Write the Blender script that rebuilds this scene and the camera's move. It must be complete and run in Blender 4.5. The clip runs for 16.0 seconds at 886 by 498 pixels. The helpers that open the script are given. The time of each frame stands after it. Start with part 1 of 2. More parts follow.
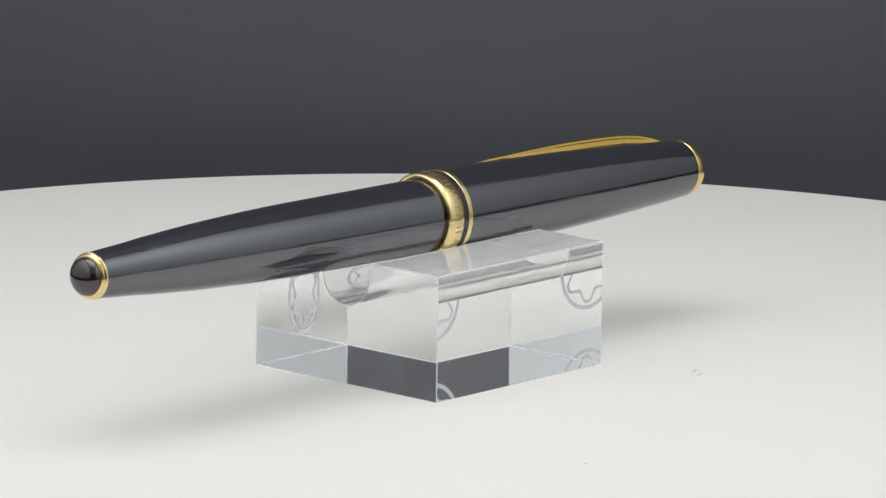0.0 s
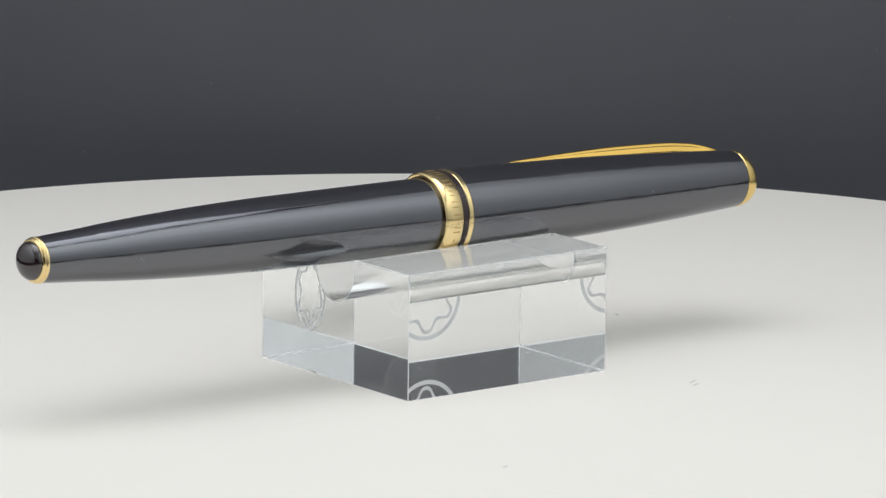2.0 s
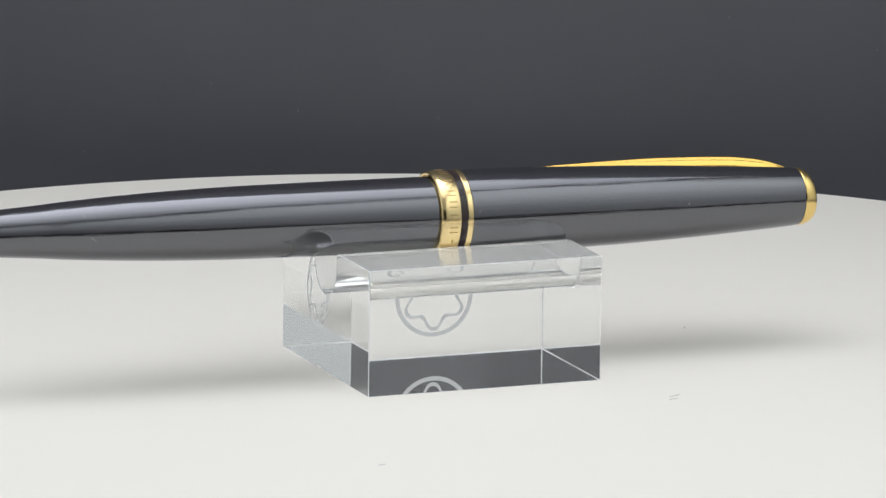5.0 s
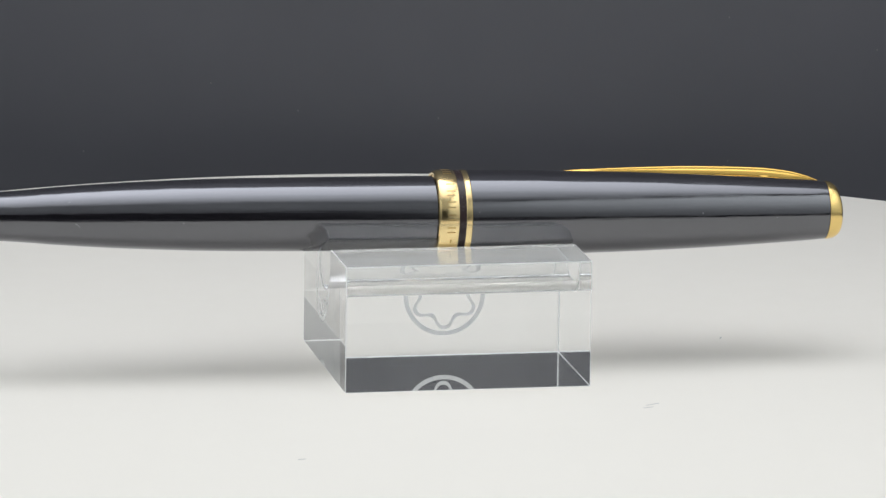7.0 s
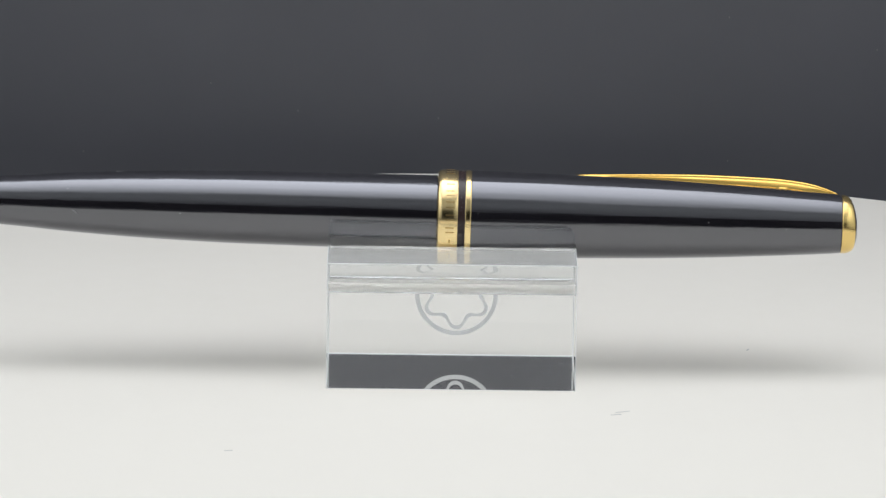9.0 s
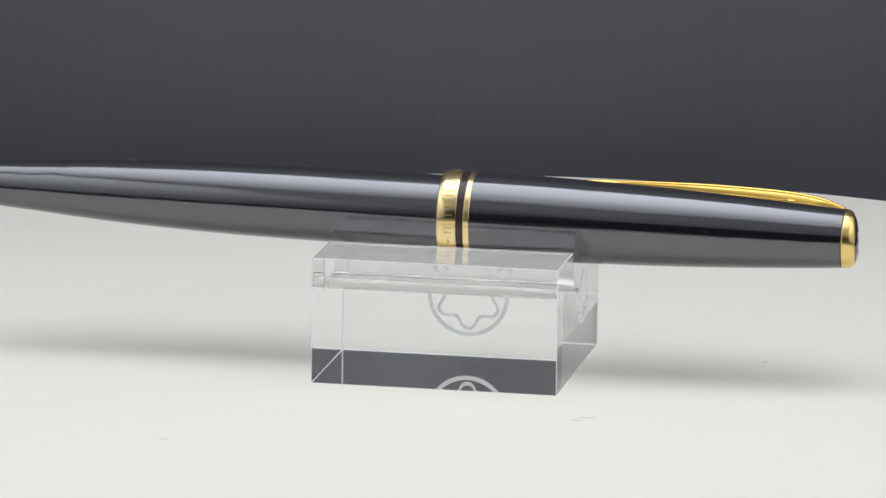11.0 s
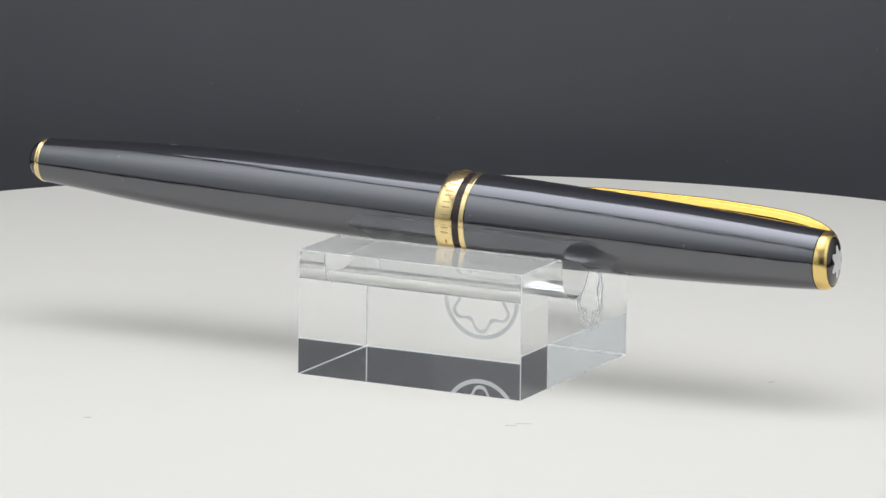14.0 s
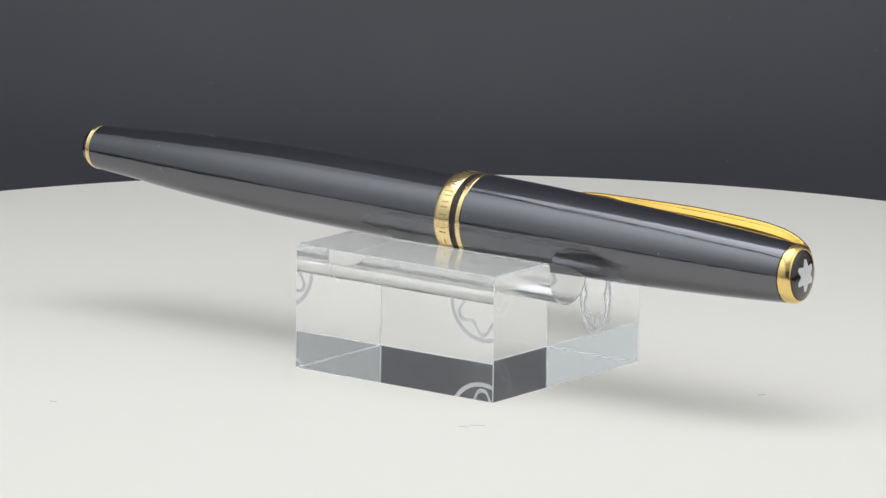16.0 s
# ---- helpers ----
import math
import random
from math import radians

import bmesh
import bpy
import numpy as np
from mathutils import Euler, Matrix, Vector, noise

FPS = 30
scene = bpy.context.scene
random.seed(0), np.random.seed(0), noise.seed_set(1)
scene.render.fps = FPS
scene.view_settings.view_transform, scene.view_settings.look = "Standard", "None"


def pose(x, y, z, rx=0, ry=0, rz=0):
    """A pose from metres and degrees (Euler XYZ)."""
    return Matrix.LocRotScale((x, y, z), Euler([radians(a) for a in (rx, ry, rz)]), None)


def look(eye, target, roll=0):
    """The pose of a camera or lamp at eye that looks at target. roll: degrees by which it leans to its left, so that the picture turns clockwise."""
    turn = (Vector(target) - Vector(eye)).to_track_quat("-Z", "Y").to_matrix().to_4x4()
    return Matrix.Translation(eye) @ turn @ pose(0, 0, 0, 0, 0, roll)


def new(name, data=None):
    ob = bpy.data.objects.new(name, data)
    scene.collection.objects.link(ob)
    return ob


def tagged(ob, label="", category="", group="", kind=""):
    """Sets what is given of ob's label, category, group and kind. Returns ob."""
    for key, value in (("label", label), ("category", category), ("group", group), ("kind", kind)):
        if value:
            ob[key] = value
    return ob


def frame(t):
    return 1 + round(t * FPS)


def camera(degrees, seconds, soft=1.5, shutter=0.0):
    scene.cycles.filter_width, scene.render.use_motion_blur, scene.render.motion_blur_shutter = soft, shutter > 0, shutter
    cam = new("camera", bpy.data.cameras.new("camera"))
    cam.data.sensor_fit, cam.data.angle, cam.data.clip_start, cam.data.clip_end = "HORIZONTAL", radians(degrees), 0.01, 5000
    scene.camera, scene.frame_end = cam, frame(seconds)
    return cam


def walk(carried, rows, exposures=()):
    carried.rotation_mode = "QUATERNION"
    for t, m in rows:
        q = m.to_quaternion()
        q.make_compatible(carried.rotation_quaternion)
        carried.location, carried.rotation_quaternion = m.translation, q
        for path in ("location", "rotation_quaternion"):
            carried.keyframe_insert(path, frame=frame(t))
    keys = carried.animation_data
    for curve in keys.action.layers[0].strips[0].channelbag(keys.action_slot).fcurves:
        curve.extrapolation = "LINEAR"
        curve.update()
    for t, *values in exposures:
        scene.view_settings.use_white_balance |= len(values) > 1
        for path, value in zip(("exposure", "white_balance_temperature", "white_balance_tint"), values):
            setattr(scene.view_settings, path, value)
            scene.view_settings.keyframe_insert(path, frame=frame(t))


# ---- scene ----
MM = 0.001

# ---- camera: a long lens on a stand, still for the whole clip ----
cam = camera(6.790, 16.0, 1.5)
EYE = Vector((-1.021, -1059.129, 236.694)) * MM
AHEAD = Vector((0.0, math.cos(radians(11.682)), -math.sin(radians(11.682))))
VIEW = look(EYE, EYE + AHEAD, 0.74)
walk(cam, [(0.0, VIEW), (16.0, VIEW)])

# the platter's turn in degrees: clockwise from above, steady
TURN_START, TURN_RATE = 48.10, -5.3240
SPIN = [(t, pose(0, 0, 0, 0, 0, TURN_START + TURN_RATE * t)) for t in range(0, 17, 2)]

# ---- light: the glowing cloth hood and side panels of the photo tent, and a dim room ----
world = bpy.data.worlds.new("room_air")
scene.world = world
world.use_nodes = True
world.node_tree.nodes["Background"].inputs[0].default_value = (0.8, 0.9, 1.0, 1)
world.node_tree.nodes["Background"].inputs[1].default_value = 0.02


scene.view_settings.exposure = 0.0
# the hood's glow: strength at its middle, where that lies, how fast it fades
HOOD_GLOW, HOOD_X, HOOD_Y, HOOD_WIDE, HOOD_LONG = 3.25, -0.02, 0.15, 0.32, 0.42
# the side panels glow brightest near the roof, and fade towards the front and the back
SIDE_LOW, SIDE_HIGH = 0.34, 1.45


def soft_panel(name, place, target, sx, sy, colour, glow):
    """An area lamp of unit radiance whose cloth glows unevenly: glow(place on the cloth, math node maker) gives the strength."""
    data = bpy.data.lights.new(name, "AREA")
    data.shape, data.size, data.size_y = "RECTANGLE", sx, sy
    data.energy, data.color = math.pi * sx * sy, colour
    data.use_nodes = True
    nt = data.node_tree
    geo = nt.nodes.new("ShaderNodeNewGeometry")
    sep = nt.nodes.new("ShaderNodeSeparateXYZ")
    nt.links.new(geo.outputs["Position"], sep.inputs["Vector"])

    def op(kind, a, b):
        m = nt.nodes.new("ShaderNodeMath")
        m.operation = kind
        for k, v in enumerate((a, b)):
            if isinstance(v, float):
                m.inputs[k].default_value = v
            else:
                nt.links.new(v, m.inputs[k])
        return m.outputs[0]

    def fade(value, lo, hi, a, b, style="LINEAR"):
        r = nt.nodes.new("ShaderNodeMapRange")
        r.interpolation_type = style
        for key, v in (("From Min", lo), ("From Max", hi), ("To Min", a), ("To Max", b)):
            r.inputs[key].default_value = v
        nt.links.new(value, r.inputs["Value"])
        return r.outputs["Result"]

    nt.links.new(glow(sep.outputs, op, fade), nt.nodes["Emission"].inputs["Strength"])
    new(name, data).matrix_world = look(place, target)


def hood_glow(at, op, fade):
    u = op("DIVIDE", op("SUBTRACT", at["X"], HOOD_X), HOOD_WIDE)
    v = op("DIVIDE", op("SUBTRACT", at["Y"], HOOD_Y), HOOD_LONG)
    return op("MULTIPLY", op("POWER", math.e, op("MULTIPLY", op("ADD", op("MULTIPLY", u, u), op("MULTIPLY", v, v)), -1.0)), HOOD_GLOW)


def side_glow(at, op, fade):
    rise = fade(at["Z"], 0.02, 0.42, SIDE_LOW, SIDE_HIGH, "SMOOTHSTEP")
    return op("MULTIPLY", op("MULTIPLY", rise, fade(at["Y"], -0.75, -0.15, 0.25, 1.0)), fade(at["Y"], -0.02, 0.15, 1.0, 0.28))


soft_panel("hood_light", (0, -0.12, 0.5385), (0, -0.12, 0), 0.588, 0.74, (0.955, 0.985, 1.05), hood_glow)
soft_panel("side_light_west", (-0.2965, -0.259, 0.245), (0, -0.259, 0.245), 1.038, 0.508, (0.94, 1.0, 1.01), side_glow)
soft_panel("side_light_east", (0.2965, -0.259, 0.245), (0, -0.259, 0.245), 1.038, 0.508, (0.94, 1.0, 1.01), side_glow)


# ---- materials ----
def material(name):
    mat = bpy.data.materials.new(name)
    mat.use_nodes = True
    nt = mat.node_tree
    return mat, nt, nt.nodes["Principled BSDF"]


def link(nt, a, b):
    nt.links.new(a, b)


def noise_node(nt, scale, detail=3.0, rough=0.5, stretch=(1, 1, 1)):
    tex = nt.nodes.new("ShaderNodeTexCoord")
    mp = nt.nodes.new("ShaderNodeMapping")
    mp.inputs["Scale"].default_value = stretch
    nz = nt.nodes.new("ShaderNodeTexNoise")
    nz.inputs["Scale"].default_value = scale
    nz.inputs["Detail"].default_value = detail
    nz.inputs["Roughness"].default_value = rough
    link(nt, tex.outputs["Object"], mp.inputs["Vector"])
    link(nt, mp.outputs["Vector"], nz.inputs["Vector"])
    return nz.outputs["Fac"]


def ramp(nt, fac, lo, hi, a, b):
    r = nt.nodes.new("ShaderNodeMapRange")
    r.inputs["From Min"].default_value, r.inputs["From Max"].default_value = lo, hi
    r.inputs["To Min"].default_value, r.inputs["To Max"].default_value = a, b
    link(nt, fac, r.inputs["Value"])
    return r.outputs["Result"]


def blend(nt, fac, a, b):
    m = nt.nodes.new("ShaderNodeMix")
    m.data_type = "RGBA"
    m.inputs["A"].default_value, m.inputs["B"].default_value = (*a, 1), (*b, 1)
    link(nt, fac, m.inputs["Factor"])
    return m.outputs["Result"]


def bump(nt, bsdf, height, strength, distance):
    b = nt.nodes.new("ShaderNodeBump")
    b.inputs["Strength"].default_value, b.inputs["Distance"].default_value = strength, distance
    link(nt, height, b.inputs["Height"])
    link(nt, b.outputs["Normal"], bsdf.inputs["Normal"])


def make_resin():
    mat, nt, s = material("black_resin")
    s.inputs["Base Color"].default_value = (0.0115, 0.0105, 0.0135, 1)
    s.inputs["IOR"].default_value = 2.35
    s.inputs["Specular Tint"].default_value = (0.93, 0.94, 1.0, 1)
    link(nt, ramp(nt, noise_node(nt, 1500, 4, 0.6, (0.03, 1, 1)), 0.3, 0.7, 0.06, 0.15), s.inputs["Roughness"])
    bump(nt, s, noise_node(nt, 800, 4, 0.55, (0.015, 1, 1)), 0.10, 0.0004)
    return mat


def make_gold(name, colour, rough):
    mat, nt, s = material(name)
    s.inputs["Metallic"].default_value = 1.0
    link(nt, blend(nt, noise_node(nt, 200, 2), colour, tuple(c * 0.95 for c in colour)), s.inputs["Base Color"])
    link(nt, ramp(nt, noise_node(nt, 250, 2, 0.5, (0.1, 1, 1)), 0.3, 0.7, rough * 0.85, rough * 1.15), s.inputs["Roughness"])
    return mat


def make_plain(name, colour, rough, scale, vary, grain=0.0, deep=0.0002):
    mat, nt, s = material(name)
    nz = noise_node(nt, scale, 5)
    link(nt, blend(nt, ramp(nt, nz, 0.3, 0.7, 0, 1), tuple(c * (1 - vary) for c in colour), colour), s.inputs["Base Color"])
    link(nt, ramp(nt, noise_node(nt, scale * 7, 3), 0.3, 0.7, rough * 0.85, min(1, rough * 1.15)), s.inputs["Roughness"])
    if grain:
        bump(nt, s, noise_node(nt, scale * 15, 4), grain, deep)
    return mat


def make_acrylic(name, rough):
    mat, nt, s = material(name)
    s.inputs["Base Color"].default_value = (0.985, 0.992, 0.99, 1)
    s.inputs["Roughness"].default_value = rough
    s.inputs["IOR"].default_value = 1.49
    s.inputs["Transmission Weight"].default_value = 1.0
    return mat


def make_frost():
    mat, nt, s = material("frosted_engraving")
    s.inputs["Base Color"].default_value = (0.95, 0.95, 0.95, 1)
    s.inputs["Roughness"].default_value = 0.7
    return mat


RESIN = make_resin()
GOLD_PALE = make_gold("pale_gold", (0.93, 0.72, 0.36), 0.18)
GOLD_CLIP = make_gold("brushed_gold", (0.86, 0.55, 0.14), 0.10)
GOLD_COLLAR = make_gold("satin_gold", (0.93, 0.68, 0.26), 0.20)
WINE_RESIN = make_plain("dark_wine_resin", (0.022, 0.010, 0.012), 0.10, 500, 0.2)
WINE_RESIN.node_tree.nodes["Principled BSDF"].inputs["IOR"].default_value = 1.9
GOLD_DARK = make_gold("engraved_gold", (0.60, 0.42, 0.18), 0.35)
BROWN = make_plain("brown_lacquer", (0.035, 0.02, 0.02), 0.25, 400, 0.3)
WHITE_INLAY = make_plain("white_inlay", (0.8, 0.8, 0.8), 0.3, 600, 0.05)
SCRATCH = make_plain("acrylic_scratch", (0.45, 0.46, 0.47), 0.7, 900, 0.3)
LINT = make_plain("lint", (0.35, 0.35, 0.35), 0.8, 900, 0.2)
PAPER_LINT = make_plain("paper_lint", (0.17, 0.17, 0.175), 0.8, 900, 0.2)
SCUFF = make_plain("scuff", (0.55, 0.55, 0.54), 0.6, 900, 0.2)
ACRYLIC = make_acrylic("clear_acrylic", 0.0)
ACRYLIC.node_tree.nodes["Principled BSDF"].inputs["Transmission Weight"].default_value = 0.99
SATIN_ACRYLIC = make_acrylic("satin_acrylic", 0.06)
SATIN_ACRYLIC.node_tree.nodes["Principled BSDF"].inputs["Transmission Weight"].default_value = 0.80
# diffuse white share added so the block's top face renders paler
HAZY_ACRYLIC = make_acrylic("milky_acrylic_top", 0.02)
HAZY_ACRYLIC.node_tree.nodes["Principled BSDF"].inputs["Transmission Weight"].default_value = 0.72
# sanded bevels; on the groove lips its white stands in for a highlight
EDGE_ACRYLIC = make_acrylic("sanded_edge_lip_highlight", 0.45)
EDGE_ACRYLIC.node_tree.nodes["Principled BSDF"].inputs["Transmission Weight"].default_value = 0.25
FROST = make_frost()
PLATTER = make_plain("white_satin_plastic", (0.862, 0.822, 0.758), 0.6, 30, 0.006)
PLATTER.node_tree.nodes["Principled BSDF"].inputs["Specular IOR Level"].default_value = 0.06
CHARCOAL = make_plain("charcoal_paper", (0.093, 0.093, 0.106), 0.5, 18, 0.08, 0.1)
ROOM = make_plain("dim_room_paint", (0.10, 0.10, 0.105), 0.8, 4, 0.1)
SIDE_CLOTH = make_plain("grey_side_cloth", (0.35, 0.35, 0.35), 0.9, 8, 0.05)
TENT = make_plain("tent_cloth", (0.72, 0.72, 0.72), 0.9, 8, 0.05)
DARK_CLOTH = make_plain("dark_tent_cloth", (0.07, 0.07, 0.075), 0.85, 40, 0.15, 0.2)
CASE = make_plain("black_plastic", (0.03, 0.03, 0.03), 0.5, 60, 0.1)


# ---- mesh helpers ----
def mesh_of(name, bm, mat, smooth=0.0):
    me = bpy.data.meshes.new(name)
    bmesh.ops.recalc_face_normals(bm, faces=bm.faces[:])
    bm.to_mesh(me)
    bm.free()
    me.materials.append(mat)
    if smooth:
        me.polygons.foreach_set("use_smooth", [True] * len(me.polygons))
        me.set_sharp_from_angle(angle=radians(smooth))
    return me


def part(name, bm, mat, parent=None, label="", smooth=0.0):
    ob = new(name, mesh_of(name, bm, mat, smooth))
    if parent:
        ob.parent = parent
    if label:
        tagged(ob, label)
    return ob


def box(bm, x0, x1, y0, y1, z0, z1):
    v = [bm.verts.new((x, y, z)) for x in (x0, x1) for y in (y0, y1) for z in (z0, z1)]
    for q in ((0, 1, 3, 2), (4, 6, 7, 5), (0, 4, 5, 1), (2, 3, 7, 6), (0, 2, 6, 4), (1, 5, 7, 3)):
        bm.faces.new([v[i] for i in q])


def revolve(profile, n=96, bm=None):
    """A closed body turned about the x axis from (s, r) pairs; r = 0 closes an end."""
    bm = bm or bmesh.new()
    rings = []
    for s, r in profile:
        if r <= 0:
            rings.append([bm.verts.new((s, 0, 0))])
        else:
            rings.append([bm.verts.new((s, r * math.cos(a), r * math.sin(a))) for a in (2 * math.pi * i / n for i in range(n))])
    for a, b in zip(rings, rings[1:]):
        for i in range(n):
            j = (i + 1) % n
            if len(a) == 1:
                bm.faces.new((a[0], b[i], b[j]))
            elif len(b) == 1:
                bm.faces.new((a[i], b[0], a[j]))
            else:
                bm.faces.new((a[i], b[i], b[j], a[j]))
    return bm


def smooth_curve(points, steps):
    """A Catmull-Rom line through a few (s, r) pairs."""
    out = []
    pts = [points[0]] + list(points) + [points[-1]]
    for k in range(1, len(pts) - 2):
        p0, p1, p2, p3 = (np.array(p, float) for p in pts[k - 1:k + 3])
        for i in range(steps):
            u = i / steps
            out.append(tuple(0.5 * (2 * p1 + (p2 - p0) * u + (2 * p0 - 5 * p1 + 4 * p2 - p3) * u * u + (3 * p1 - p0 - 3 * p2 + p3) * u ** 3)))
    out.append(tuple(points[-1]))
    return out


def mm(profile):
    return [(s * MM, r * MM) for s, r in profile]


# ---- the place ----
def build_room():
    # charcoal paper: lies under the turntable and sweeps up behind it
    back, low, bend, top = 0.17, -0.062, 0.015, 0.53
    line = [(-0.80, low), (back - bend, low)]
    line += [(back - bend + bend * math.sin(a), low + bend - bend * math.cos(a)) for a in (math.pi / 2 * i / 24 for i in range(1, 24))]
    line += [(back, low + bend), (back, top)]
    bm = bmesh.new()
    fr = [[bm.verts.new((x, y, z)) for x in (-0.24, 0.24)] for y, z in line]
    bk = [[bm.verts.new((x, y + (0.002 if y > back - 0.001 else 0), z - 0.002)) for x in (-0.24, 0.24)] for y, z in line]
    for a, b in zip(fr, fr[1:]):
        bm.faces.new((a[0], a[1], b[1], b[0]))
    for a, b in zip(bk, bk[1:]):
        bm.faces.new((a[0], b[0], b[1], a[1]))
    tagged(part("backdrop", bm, CHARCOAL, smooth=40), "dark charcoal paper sweep behind the turntable", "backdrop", kind="structure")
    for name, x0, x1 in (("wall_west", -0.33, -0.313), ("wall_east", 0.313, 0.33)):
        bm = bmesh.new()
        box(bm, x0, x1, -0.92, 0.28, -0.064, 0.60)
        tagged(part(name, bm, DARK_CLOTH), "dark cloth side of a photo tent", "wall", kind="structure")
    bm = bmesh.new()
    box(bm, -0.312, 0.312, 0.272, 0.28, -0.064, 0.60)
    tagged(part("wall_back", bm, DARK_CLOTH), "dark cloth back of a photo tent", "wall", kind="structure")
    bm = bmesh.new()
    box(bm, -0.33, 0.33, -0.92, 0.28, 0.603, 0.62)
    tagged(part("ceiling", bm, TENT), "white cloth roof of a photo tent", "ceiling", kind="structure")
    # the dim room round the tent
    bm = bmesh.new()
    box(bm, -0.8, 0.8, -1.6, 0.5, -0.10, -0.066)
    tagged(part("floor", bm, ROOM), "dark matt table top under the photo tent", "floor", kind="structure")
    for name, b in (("wall_south", (-0.8, 0.8, -1.65, -1.602, -0.1, 1.0)), ("wall_north", (-0.8, 0.8, 0.502, 0.55, -0.1, 1.0)),
                    ("wall_left", (-0.85, -0.802, -1.6, 0.5, -0.1, 1.0)), ("wall_right", (0.802, 0.85, -1.6, 0.5, -0.1, 1.0))):
        bm = bmesh.new()
        box(bm, *b)
        tagged(part(name, bm, ROOM), "dim grey painted room wall", "wall", kind="structure")
    bm = bmesh.new()
    box(bm, -0.85, 0.85, -1.65, 0.55, 1.002, 1.05)
    tagged(part("ceiling_room", bm, ROOM), "dim grey room ceiling", "ceiling", kind="structure")


def hood_line(lift):
    """The hood from back to front: flat under the roof, then bending down a front slope."""
    line = [(0.262, 0.54), (-0.38, 0.54)]
    line += [(-0.38 - 0.26 * math.sin(a), 0.28 + 0.26 * math.cos(a)) for a in (radians(40) * i / 8 for i in range(1, 9))]
    y, z = line[-1]
    line.append((y - 0.30 * math.cos(radians(40)), z - 0.30 * math.sin(radians(40))))
    return [(y, z + lift) for y, z in line]


def hood_sheet(low, high, x0, x1):
    bm = bmesh.new()
    outline = hood_line(low) + hood_line(high)[::-1]
    ends = [[bm.verts.new((x, y, z)) for y, z in outline] for x in (x0, x1)]
    n = len(outline)
    for i in range(n):
        j = (i + 1) % n
        bm.faces.new((ends[0][i], ends[0][j], ends[1][j], ends[1][i]))
    half = n // 2
    for end in ends:
        for i in range(half - 1):
            bm.faces.new((end[i], end[i + 1], end[n - 2 - i], end[n - 1 - i]))
    return bm


def build_panel():
    panel = tagged(new("light_panel"), "glowing white cloth hood with black backing under the tent roof", "lamp")
    part("diffuser", hood_sheet(0.0, 0.003, -0.295, 0.295), TENT, panel, "white cloth lit from behind")
    part("housing", hood_sheet(0.008, 0.024, -0.300, 0.300), CASE, panel)
    for x0, x1 in ((-0.302, -0.2955), (0.2955, 0.302)):
        part("frame", hood_sheet(-0.006, 0.0075, x0, x1), CASE, panel)


def build_lint():
    for x, y, z in [(-40.2, 169.9, 10.4), (-25.6, 169.9, 5.9), (46.3, 169.9, 22.7), (71.1, 169.9, 17.5), (-61.5, 169.9, -1.5), (-2.1, 169.9, 4.9), (46.5, 169.9, -1.7)]:
        bm = bmesh.new()
        bmesh.ops.create_icosphere(bm, subdivisions=1, radius=0.16 * MM)
        ob = tagged(part("lint", bm, PAPER_LINT), "tiny pale lint fleck on the charcoal paper", "lint", group="lint on the backdrop")
        ob.matrix_basis = pose(x * MM, y * MM, z * MM) @ Matrix.Diagonal((1, 0.5, 1.3, 1))


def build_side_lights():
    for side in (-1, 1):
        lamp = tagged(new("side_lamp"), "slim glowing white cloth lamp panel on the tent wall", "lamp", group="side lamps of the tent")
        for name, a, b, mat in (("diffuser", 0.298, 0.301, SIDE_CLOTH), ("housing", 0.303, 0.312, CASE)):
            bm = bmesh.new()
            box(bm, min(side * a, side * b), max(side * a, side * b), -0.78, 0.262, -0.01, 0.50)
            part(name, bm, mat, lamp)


# ---- the turntable ----
DECK = -0.00022  # the top of the platter


def build_turntable():
    platter = new("turntable")
    tagged(platter, "round white satin display turntable with a thin rim", "turntable")
    bm = revolve([(DECK - 0.012, 0), (DECK - 0.012, 0.1463), (DECK - 0.0105, 0.1490), (DECK - 0.0015, 0.1490), (DECK - 0.0006, 0.1487), (DECK, 0.1478), (DECK, 0)], 256)
    bmesh.ops.rotate(bm, verts=bm.verts[:], matrix=Matrix.Rotation(-math.pi / 2, 3, "Y"))
    part("platter", bm, PLATTER, platter, smooth=35)
    bm = revolve([(-0.0615, 0), (-0.0615, 0.075), (-0.060, 0.078), (-0.014, 0.078), (-0.0125, 0.076), (-0.0125, 0)], 96)
    bmesh.ops.rotate(bm, verts=bm.verts[:], matrix=Matrix.Rotation(-math.pi / 2, 3, "Y"))
    part("foot", bm, CASE, platter, "black plastic motor housing", smooth=35)
    # faint scuffs on the white top
    for r, a, turn, long in ((35.8, -46.3, 28, 2.3), (36.5, -49.5, 20, 1.6), (47, 20, 70, 1.2), (61, -120, 15, 1.1)):
        bm = bmesh.new()
        box(bm, -long / 2 * MM, long / 2 * MM, -0.09 * MM, 0.09 * MM, -0.02 * MM, 0.03 * MM)
        ob = part("scuff", bm, SCUFF, platter, "faint grey scuff")
        ob.matrix_basis = pose(r * MM * math.cos(radians(a)), r * MM * math.sin(radians(a)), DECK, 0, 0, turn)
    return platter


# ---- the acrylic stand ----
BX0, BX1, BY0, BY1, BH, FOOT = -17.64, 18.24, -13.59, 21.85, 18.24, -0.16
GROOVE_Y, GROOVE_R, GROOVE_DEEP = 4.2, 4.45, 6.8
EMBLEM_X, EMBLEM_Z = 1.08, 8.86


def star_radius(a, mean, wave):
    """A soft six-pointed outline with a point straight down."""
    c = math.cos(6 * (a + math.pi / 2))
    return mean + wave * c * (1.22 - 0.22 * c * c)


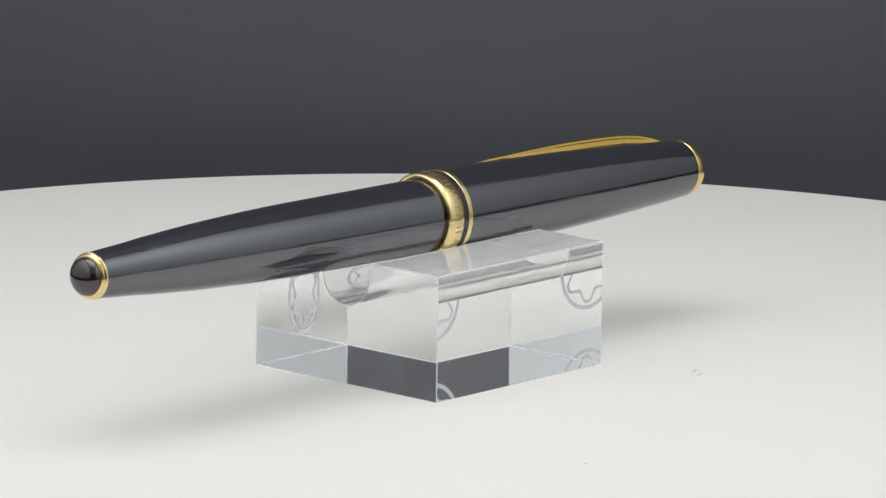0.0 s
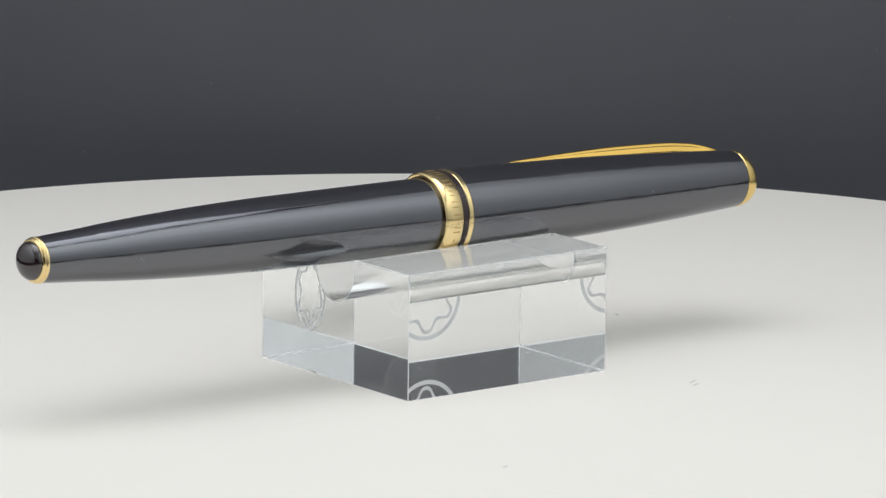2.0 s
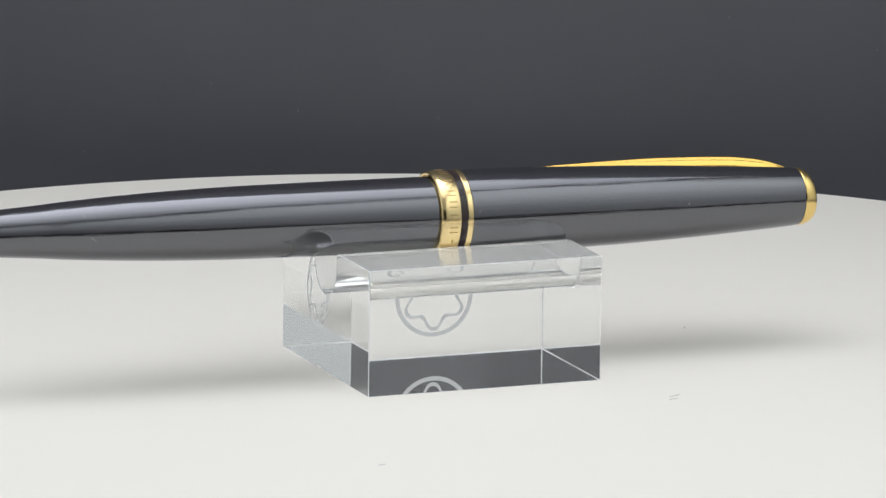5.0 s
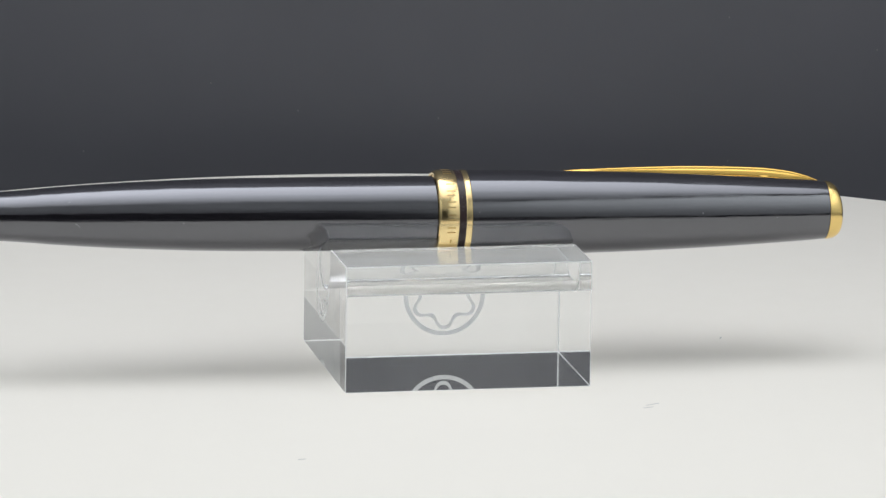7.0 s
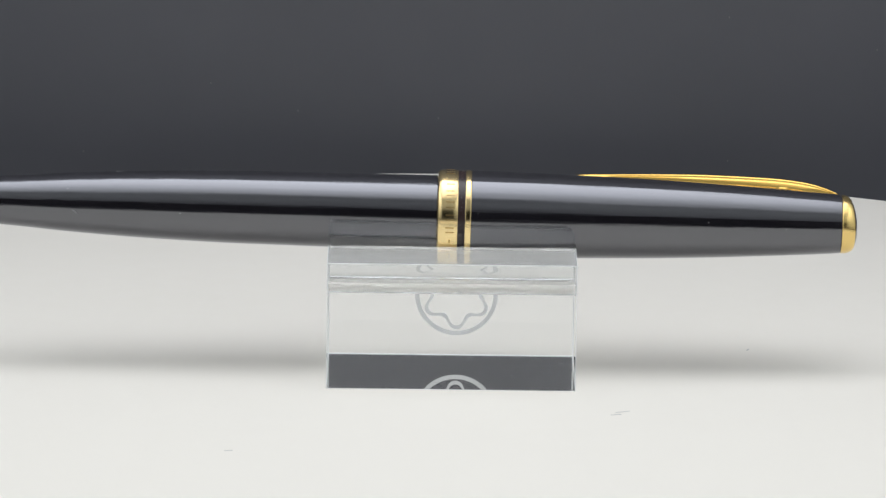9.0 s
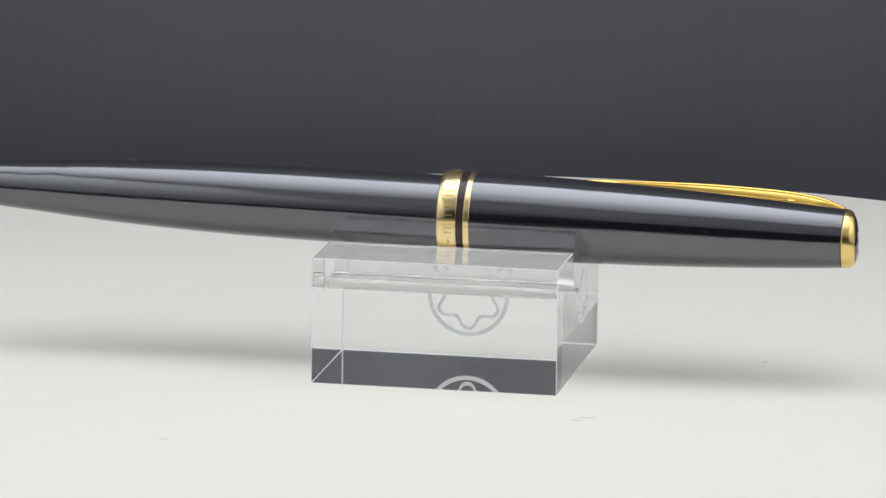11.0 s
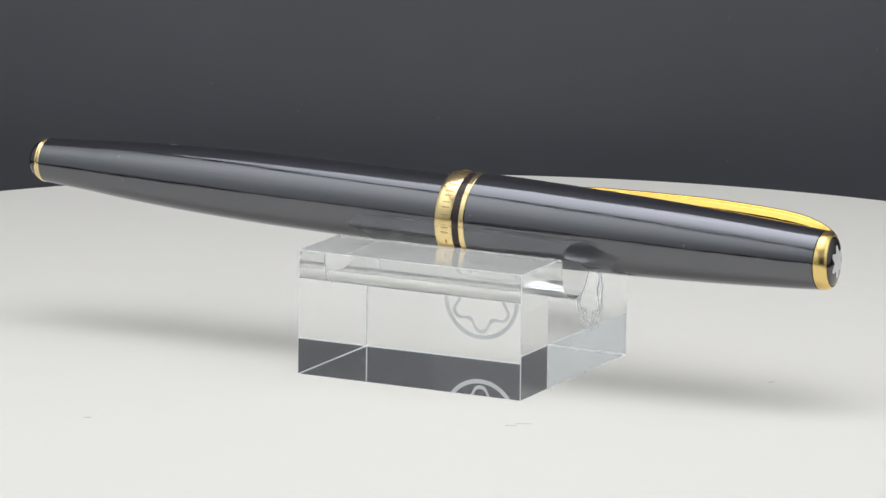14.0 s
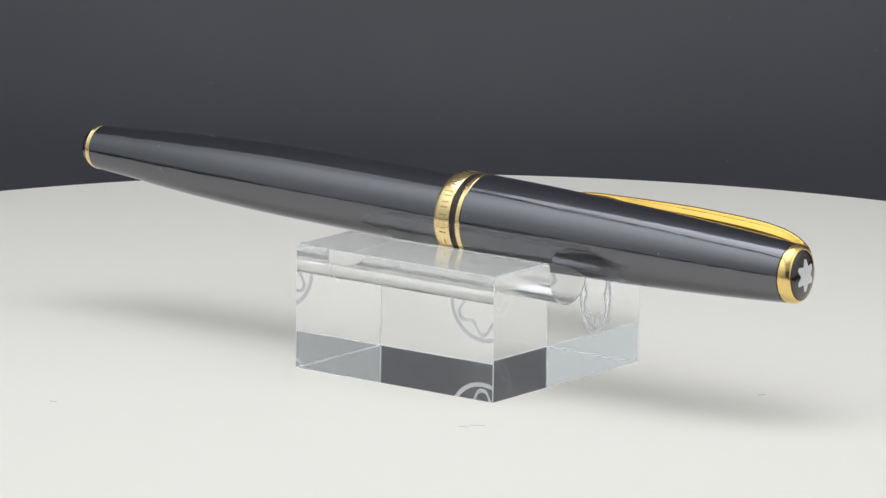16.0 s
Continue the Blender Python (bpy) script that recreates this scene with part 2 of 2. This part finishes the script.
def build_stand():
    stand = tagged(new("pen_stand"), "clear acrylic block with a rounded groove, on the turntable", "pen stand")
    # end outline: box with a round-bottomed groove and softened lips
    lip = 0.9
    gl, gr, gz = GROOVE_Y - GROOVE_R, GROOVE_Y + GROOVE_R, BH - GROOVE_DEEP + GROOVE_R
    line = [(BY0, FOOT), (BY0, BH)]
    line += [(gl - lip + lip * math.sin(a), BH - lip + lip * math.cos(a)) for a in (math.pi / 2 * i / 6 for i in range(7))]
    line += [(GROOVE_Y - GROOVE_R * math.cos(a), gz - GROOVE_R * math.sin(a)) for a in (math.pi * i / 32 for i in range(33))]
    line += [(gr + lip - lip * math.sin(a), BH - lip + lip * math.cos(a)) for a in (math.pi / 2 * (6 - i) / 6 for i in range(7))]
    line += [(BY1, BH), (BY1, FOOT)]
    bm = bmesh.new()
    ends = [[bm.verts.new((x * MM, y * MM, z * MM)) for y, z in line] for x in (BX0, BX1)]
    n = len(line)
    for i in range(n):
        j = (i + 1) % n
        bm.faces.new((ends[0][i], ends[0][j], ends[1][j], ends[1][i]))
    bm.faces.new(ends[0])
    bm.faces.new(ends[1][::-1])
    bmesh.ops.recalc_face_normals(bm, faces=bm.faces[:])
    sharp = [e for e in bm.edges if len(e.link_faces) == 2 and e.calc_face_angle() > radians(40)]
    bmesh.ops.bevel(bm, geom=sharp, offset=0.11 * MM, segments=2, profile=0.5, affect="EDGES")
    block = part("block", bm, ACRYLIC, stand, smooth=22)
    block.data.materials.append(SATIN_ACRYLIC)
    block.data.materials.append(EDGE_ACRYLIC)
    block.data.materials.append(HAZY_ACRYLIC)
    for poly in block.data.polygons:
        c, nrm = poly.center / MM, poly.normal
        if abs(c.y - GROOVE_Y) < GROOVE_R + 0.05 and c.z > 5 and abs(nrm.x) < 0.1:
            poly.material_index = 1
        if poly.area < 6 * MM * MM and max(abs(nrm.x), abs(nrm.y), abs(nrm.z)) < 0.985 and (abs(nrm.x) > 0.1 or c.z < 1 or min(abs(c.y - BY0), abs(c.y - BY1)) < 0.3):
            poly.material_index = 2
        # upper groove lips whitened in place of the hood's reflected highlight
        if 0.45 < nrm.z < 0.985 and c.z > BH - 0.6 and abs(nrm.x) < 0.1 and abs(c.y - GROOVE_Y) < GROOVE_R + 1:
            poly.material_index = 2
        if nrm.z > 0.985 and c.z > BH - 0.3:
            poly.material_index = 3
    block.visible_shadow = False

    # emblem etched into the rear face: a ring and a soft star outline
    def band(name, inner, outer):
        bm = bmesh.new()
        k = 144
        rows = []
        for y in (BY1 - 0.10, BY1 - 0.06):
            rows.append([[bm.verts.new(((EMBLEM_X + f(a) * math.cos(a)) * MM, y * MM, (EMBLEM_Z + f(a) * math.sin(a)) * MM))
                          for a in (2 * math.pi * i / k for i in range(k))] for f in (inner, outer)])
        for i in range(k):
            j = (i + 1) % k
            (a, b), (c, d) = rows
            bm.faces.new((a[i], a[j], b[j], b[i]))
            bm.faces.new((c[i], d[i], d[j], c[j]))
            bm.faces.new((b[i], b[j], d[j], d[i]))
            bm.faces.new((a[i], c[i], c[j], a[j]))
        part(name, bm, FROST, stand, "frosted grey etched outline")

    # fine scratches on the underside
    for k in range(34):
        bm = bmesh.new()
        long = random.uniform(0.12, 0.6) * MM
        box(bm, -long / 2, long / 2, -0.03 * MM, 0.03 * MM, 0, 0.02 * MM)
        ob = part("scratch", bm, SCRATCH, stand)
        ob.matrix_basis = pose(random.uniform(BX0 + 1, BX1 - 1) * MM, random.uniform(BY0 + 1, BY1 - 1) * MM, (FOOT + 0.03) * MM, 0, 0, random.uniform(-25, 25))

    band("etched_ring", lambda a: 5.40, lambda a: 6.04)
    band("etched_star", lambda a: star_radius(a, 3.92, 0.66), lambda a: star_radius(a, 4.50, 0.66))
    return stand


# ---- the pen ----
CROWN_S = 58.2
CAP_ASKEW = pose(0, 0, 0, 0, 0, 0.6)
PEN_PLACE = pose(0, 4.5 * MM, 22.10 * MM, 0, 1.02, 0.0)
BARREL = [(-69.4, 3.25), (-65.3, 3.53), (-61.2, 3.81), (-57.1, 4.15), (-48.9, 4.67), (-40.8, 5.02), (-32.5, 5.25), (-24.4, 5.34), (-17.8, 5.39), (-2.0, 5.47)]
CAP = [(2.95, 6.32), (10.0, 6.24), (16.6, 6.10), (20.7, 5.98), (28.9, 5.76), (37.1, 5.43), (45.3, 5.01), (53.5, 4.50), (56.7, 4.24)]


def cap_radius(s):
    return float(np.interp(s, [c[0] for c in CAP], [c[1] for c in CAP]))


def build_pen():
    pen = tagged(new("fountain_pen"), "glossy black capped fountain pen with gold trim, lying in the stand", "pen")

    def turned(name, profile, mat, label="", n=96):
        ob = part(name, revolve(mm(profile), n), mat, pen, label, smooth=28)
        return ob

    barrel = turned("barrel", [(-69.3, 0)] + [(-69.3, 3.0)] + smooth_curve(BARREL, 6) + [(-1.9, 5.2), (-1.0, 5.1), (-1.0, 0)], RESIN)
    turned("tail_ring", [(-69.2, 0), (-69.2, 3.22), (-69.27, 3.31), (-69.42, 3.34), (-69.57, 3.30), (-69.66, 3.19), (-69.72, 3.13), (-69.80, 3.17), (-69.95, 3.18), (-70.12, 3.10), (-70.25, 2.95), (-70.28, 2.78), (-70.2, 0)], GOLD_PALE, "polished gold ring with two ridges")
    dome = [(-70.1, 0), (-70.1, 2.76)] + [(-70.25 - 1.75 * math.sin(a), 2.76 * math.cos(a)) for a in (math.pi / 2 * i / 14 for i in range(1, 14))] + [(-72.0, 0)]
    turned("tail_dome", dome, WINE_RESIN, "dark wine-brown domed end")
    turned("cap", [(2.9, 0), (2.9, 6.25)] + smooth_curve(CAP, 6) + [(56.72, 4.1), (56.72, 0)], RESIN)

    # the band at the mouth of the cap
    band = turned("cap_band", [(-1.6, 0), (-1.6, 5.55), (-1.85, 5.7), (-1.9, 5.95), (-1.75, 6.18), (-1.45, 6.31), (-1.2, 6.36), (0.9, 6.36), (1.02, 6.30), (1.02, 0)], GOLD_PALE, "wide engraved gold band")
    turned("lacquer_band", [(1.0, 0), (1.0, 6.27), (2.12, 6.27), (2.12, 0)], BROWN, "dark brown band between gold rings")
    turned("thin_ring", [(2.1, 0), (2.1, 6.30), (2.2, 6.36), (2.85, 6.36), (2.95, 6.30), (2.95, 0)], GOLD_PALE, "narrow polished gold ring")
    # worn engraving round the band, as plain strokes
    for up, gap in ((149, 0.72), (131, 0.8), (114, 0.7), (97, 0.72), (79.5, 0.72), (56.5, 0.8), (38.5, 0.72), (22.5, 0.8), (5.5, 0.72), (-11.5, 0.72)):
        for off in (-gap / 2, gap / 2):
            bm = bmesh.new()
            box(bm, -0.72 * MM, 0.52 * MM, -0.10 * MM, 0.10 * MM, -0.05 * MM, 0.012 * MM)
            ob = part("engraved_stroke", bm, GOLD_DARK, band)
            a = radians(up) + off / 6.36
            ob.matrix_basis = pose(0, -6.36 * MM * math.cos(a), 6.36 * MM * math.sin(a), 90 - math.degrees(a), 0, 0)
    bm = bmesh.new()
    box(bm, -0.2 * MM, 0.05 * MM, -0.35 * MM, 0.35 * MM, -0.05 * MM, 0.012 * MM)
    ob = part("engraved_stroke", bm, GOLD_DARK, band)
    a = radians(-28.5)
    ob.matrix_basis = pose(0, -6.36 * MM * math.cos(a), 6.36 * MM * math.sin(a), 90 + 28.5, 0, 0)

    # crown of the cap: gold collar, black disc, pale inlay
    slant = math.tan(radians(7.0))
    toward = (0.94, 0.34)

    def lean(bm):
        """The top of the cap is cut at a slight slant."""
        for v in bm.verts:
            share = min(1.0, max(0.0, (v.co.x / MM - 56.95) / 1.3))
            v.co.x -= slant * share * (v.co.y * toward[0] + v.co.z * toward[1])
        return bm

    collar = [(56.8, 0), (56.8, 4.20), (56.92, 4.27), (57.35, 4.25), (57.75, 4.13), (58.05, 3.95), (58.22, 3.78), (58.3, 3.66), (58.27, 3.58), (58.2, 3.54), (58.0, 3.54), (58.0, 0)]
    turned("seam_ring", [(56.6, 0), (56.6, 4.10), (56.66, 4.17), (56.78, 4.17), (56.84, 4.10), (56.84, 0)], BROWN, "dark wine-brown seam under the collar")
    part("crown_collar", lean(revolve(mm(collar))), GOLD_COLLAR, pen, "polished gold collar with a rounded outer edge", smooth=28)
    button = [(57.9, 0), (57.9, 3.53)] + [(CROWN_S + 0.72 * math.sin(a), 3.53 * math.cos(a)) for a in (math.pi / 2 * i / 10 for i in range(1, 10))] + [(CROWN_S + 0.72, 0)]
    crown = part("crown", lean(revolve(mm(button))), WINE_RESIN, pen, "dark wine-brown domed crown", smooth=28)
    bm = bmesh.new()
    k, rows = 72, []
    for share, lift in ((1.0, -0.15), (1.0, 0.05), (0.8, 0.05), (0.55, 0.05), (0.3, 0.05)):
        row = []
        for i in range(k):
            a = 2 * math.pi * i / k
            r = star_radius(a, 1.92, 0.44) * share
            row.append(bm.verts.new(((CROWN_S + 0.72 * math.sqrt(1 - (r / 3.53) ** 2) + lift) * MM, r * math.cos(a) * MM, r * math.sin(a) * MM)))
        rows.append(row)
    for p, q in zip(rows, rows[1:]):
        for i in range(k):
            j = (i + 1) % k
            bm.faces.new((p[i], p[j], q[j], q[i]))
    tip = bm.verts.new(((CROWN_S + 0.77) * MM, 0, 0))
    for i in range(k):
        bm.faces.new((rows[-1][i], rows[-1][(i + 1) % k], tip))
    part("inlay", lean(bm), WHITE_INLAY, crown, "white star-shaped inlay", smooth=40)

    build_clip(pen)
    # the cap sits a touch askew on the barrel
    for ob in pen.children:
        if ob.name.split(".")[0] in ("cap", "seam_ring", "crown_collar", "crown", "clip"):
            ob.matrix_basis = CAP_ASKEW

    # dust and lint on the gloss
    for s, up, long, turn in ((3.9, 12, 0.15, 0), (37.3, 8, 0.18, 20), (48.6, -1, 0.16, 0), (-48.0, 92, 1.3, 8), (-54.3, -8, 0.9, -40), (-39.1, -2, 0.25, 15),
                              (-55.5, 38, 0.2, 0)):
        r = cap_radius(s) if s > 0 else float(np.interp(s, [b[0] for b in BARREL], [b[1] for b in BARREL]))
        bm = bmesh.new()
        box(bm, -long / 2 * MM, long / 2 * MM, -0.045 * MM, 0.045 * MM, -0.03 * MM, 0.03 * MM)
        ob = part("dust", bm, LINT, barrel, "pale speck of dust")
        a = radians(up)
        ob.matrix_basis = pose(s * MM, -r * MM * math.cos(a), r * MM * math.sin(a), 90 - up, 0, 0) @ pose(0, 0, 0, 0, 0, turn)
        if s > 3:
            ob.matrix_basis = CAP_ASKEW @ ob.matrix_basis
    return pen


def build_clip(pen):
    """A long gold clip, arched over the cap: narrow ridge above, flared flanks, a pointed free end."""
    # along the pen, outer face from the axis, lower edge from the axis, half width
    keys = [(16.0, 7.26, 6.90, 0.40), (17.5, 7.37, 6.90, 0.65), (20.0, 7.48, 6.88, 0.85), (22.4, 7.56, 6.76, 0.98), (24.6, 7.62, 6.52, 1.06), (29.0, 7.66, 6.24, 1.22), (36.0, 7.72, 6.04, 1.34),
            (43.0, 7.54, 5.78, 1.38), (47.5, 7.32, 5.52, 1.38), (50.0, 7.06, 5.30, 1.34), (52.2, 6.70, 5.02, 1.28), (54.0, 6.16, 4.74, 1.22), (55.4, 5.56, 4.42, 1.16), (56.4, 5.02, 4.12, 1.10), (57.0, 4.62, 3.9, 1.04)]
    tops = smooth_curve([(k[0], k[1]) for k in keys], 5)
    feet = smooth_curve([(k[0], k[2]) for k in keys], 5)
    half = smooth_curve([(k[0], k[3]) for k in keys], 5)
    bm = bmesh.new()
    rings = []
    for (s, t), (_, f), (_, w) in zip(tops, feet, half):
        h = t - f
        c = min(0.45, 0.5 * h)
        q = 0.95 - 0.20 * min(1.0, max(0.0, (s - 22.0) / 3.0))
        flank = ((0, 0.1), (0.06, 0), (0.20, 0.22), (0.40, 0.46), (0.54, 0.66), (0.64, 0.76), (0.71, 0.62), (0.77, 0.62), (0.88, 0.90), (1, 1))
        side = [(w * (q + (1 - q) * g), u * (h - c)) for u, g in flank]
        side += [(w - 0.10 * c, h - 0.6 * c), (w - 0.35 * c, h - 0.3 * c), (w - 0.75 * c, h - 0.1 * c), (w - 1.1 * c, h - 0.02 * c), (0, h + 0.08)]
        outline = [(-y, z) for y, z in side] + side[-2::-1]
        rings.append([bm.verts.new((s * MM, y * MM, (f + z) * MM)) for y, z in outline])
    n = len(rings[0])
    for a, b in zip(rings, rings[1:]):
        for i in range(n):
            j = (i + 1) % n
            bm.faces.new((a[i], b[i], b[j], a[j]))
    bm.faces.new(rings[0])
    bm.faces.new(rings[-1][::-1])
    bmesh.ops.rotate(bm, verts=bm.verts[:], cent=(0, 0, 0), matrix=Matrix.Rotation(radians(-50), 3, "X"))
    part("clip", bm, GOLD_CLIP, pen, "arched polished gold clip", smooth=45)


build_room()
build_panel()
build_side_lights()
build_lint()
TURNTABLE = build_turntable()
STAND = build_stand()
PEN = build_pen()


def motions():
    walk(TURNTABLE, SPIN)
    walk(STAND, SPIN)
    walk(PEN, [(t, m @ PEN_PLACE) for t, m in SPIN])


motions()
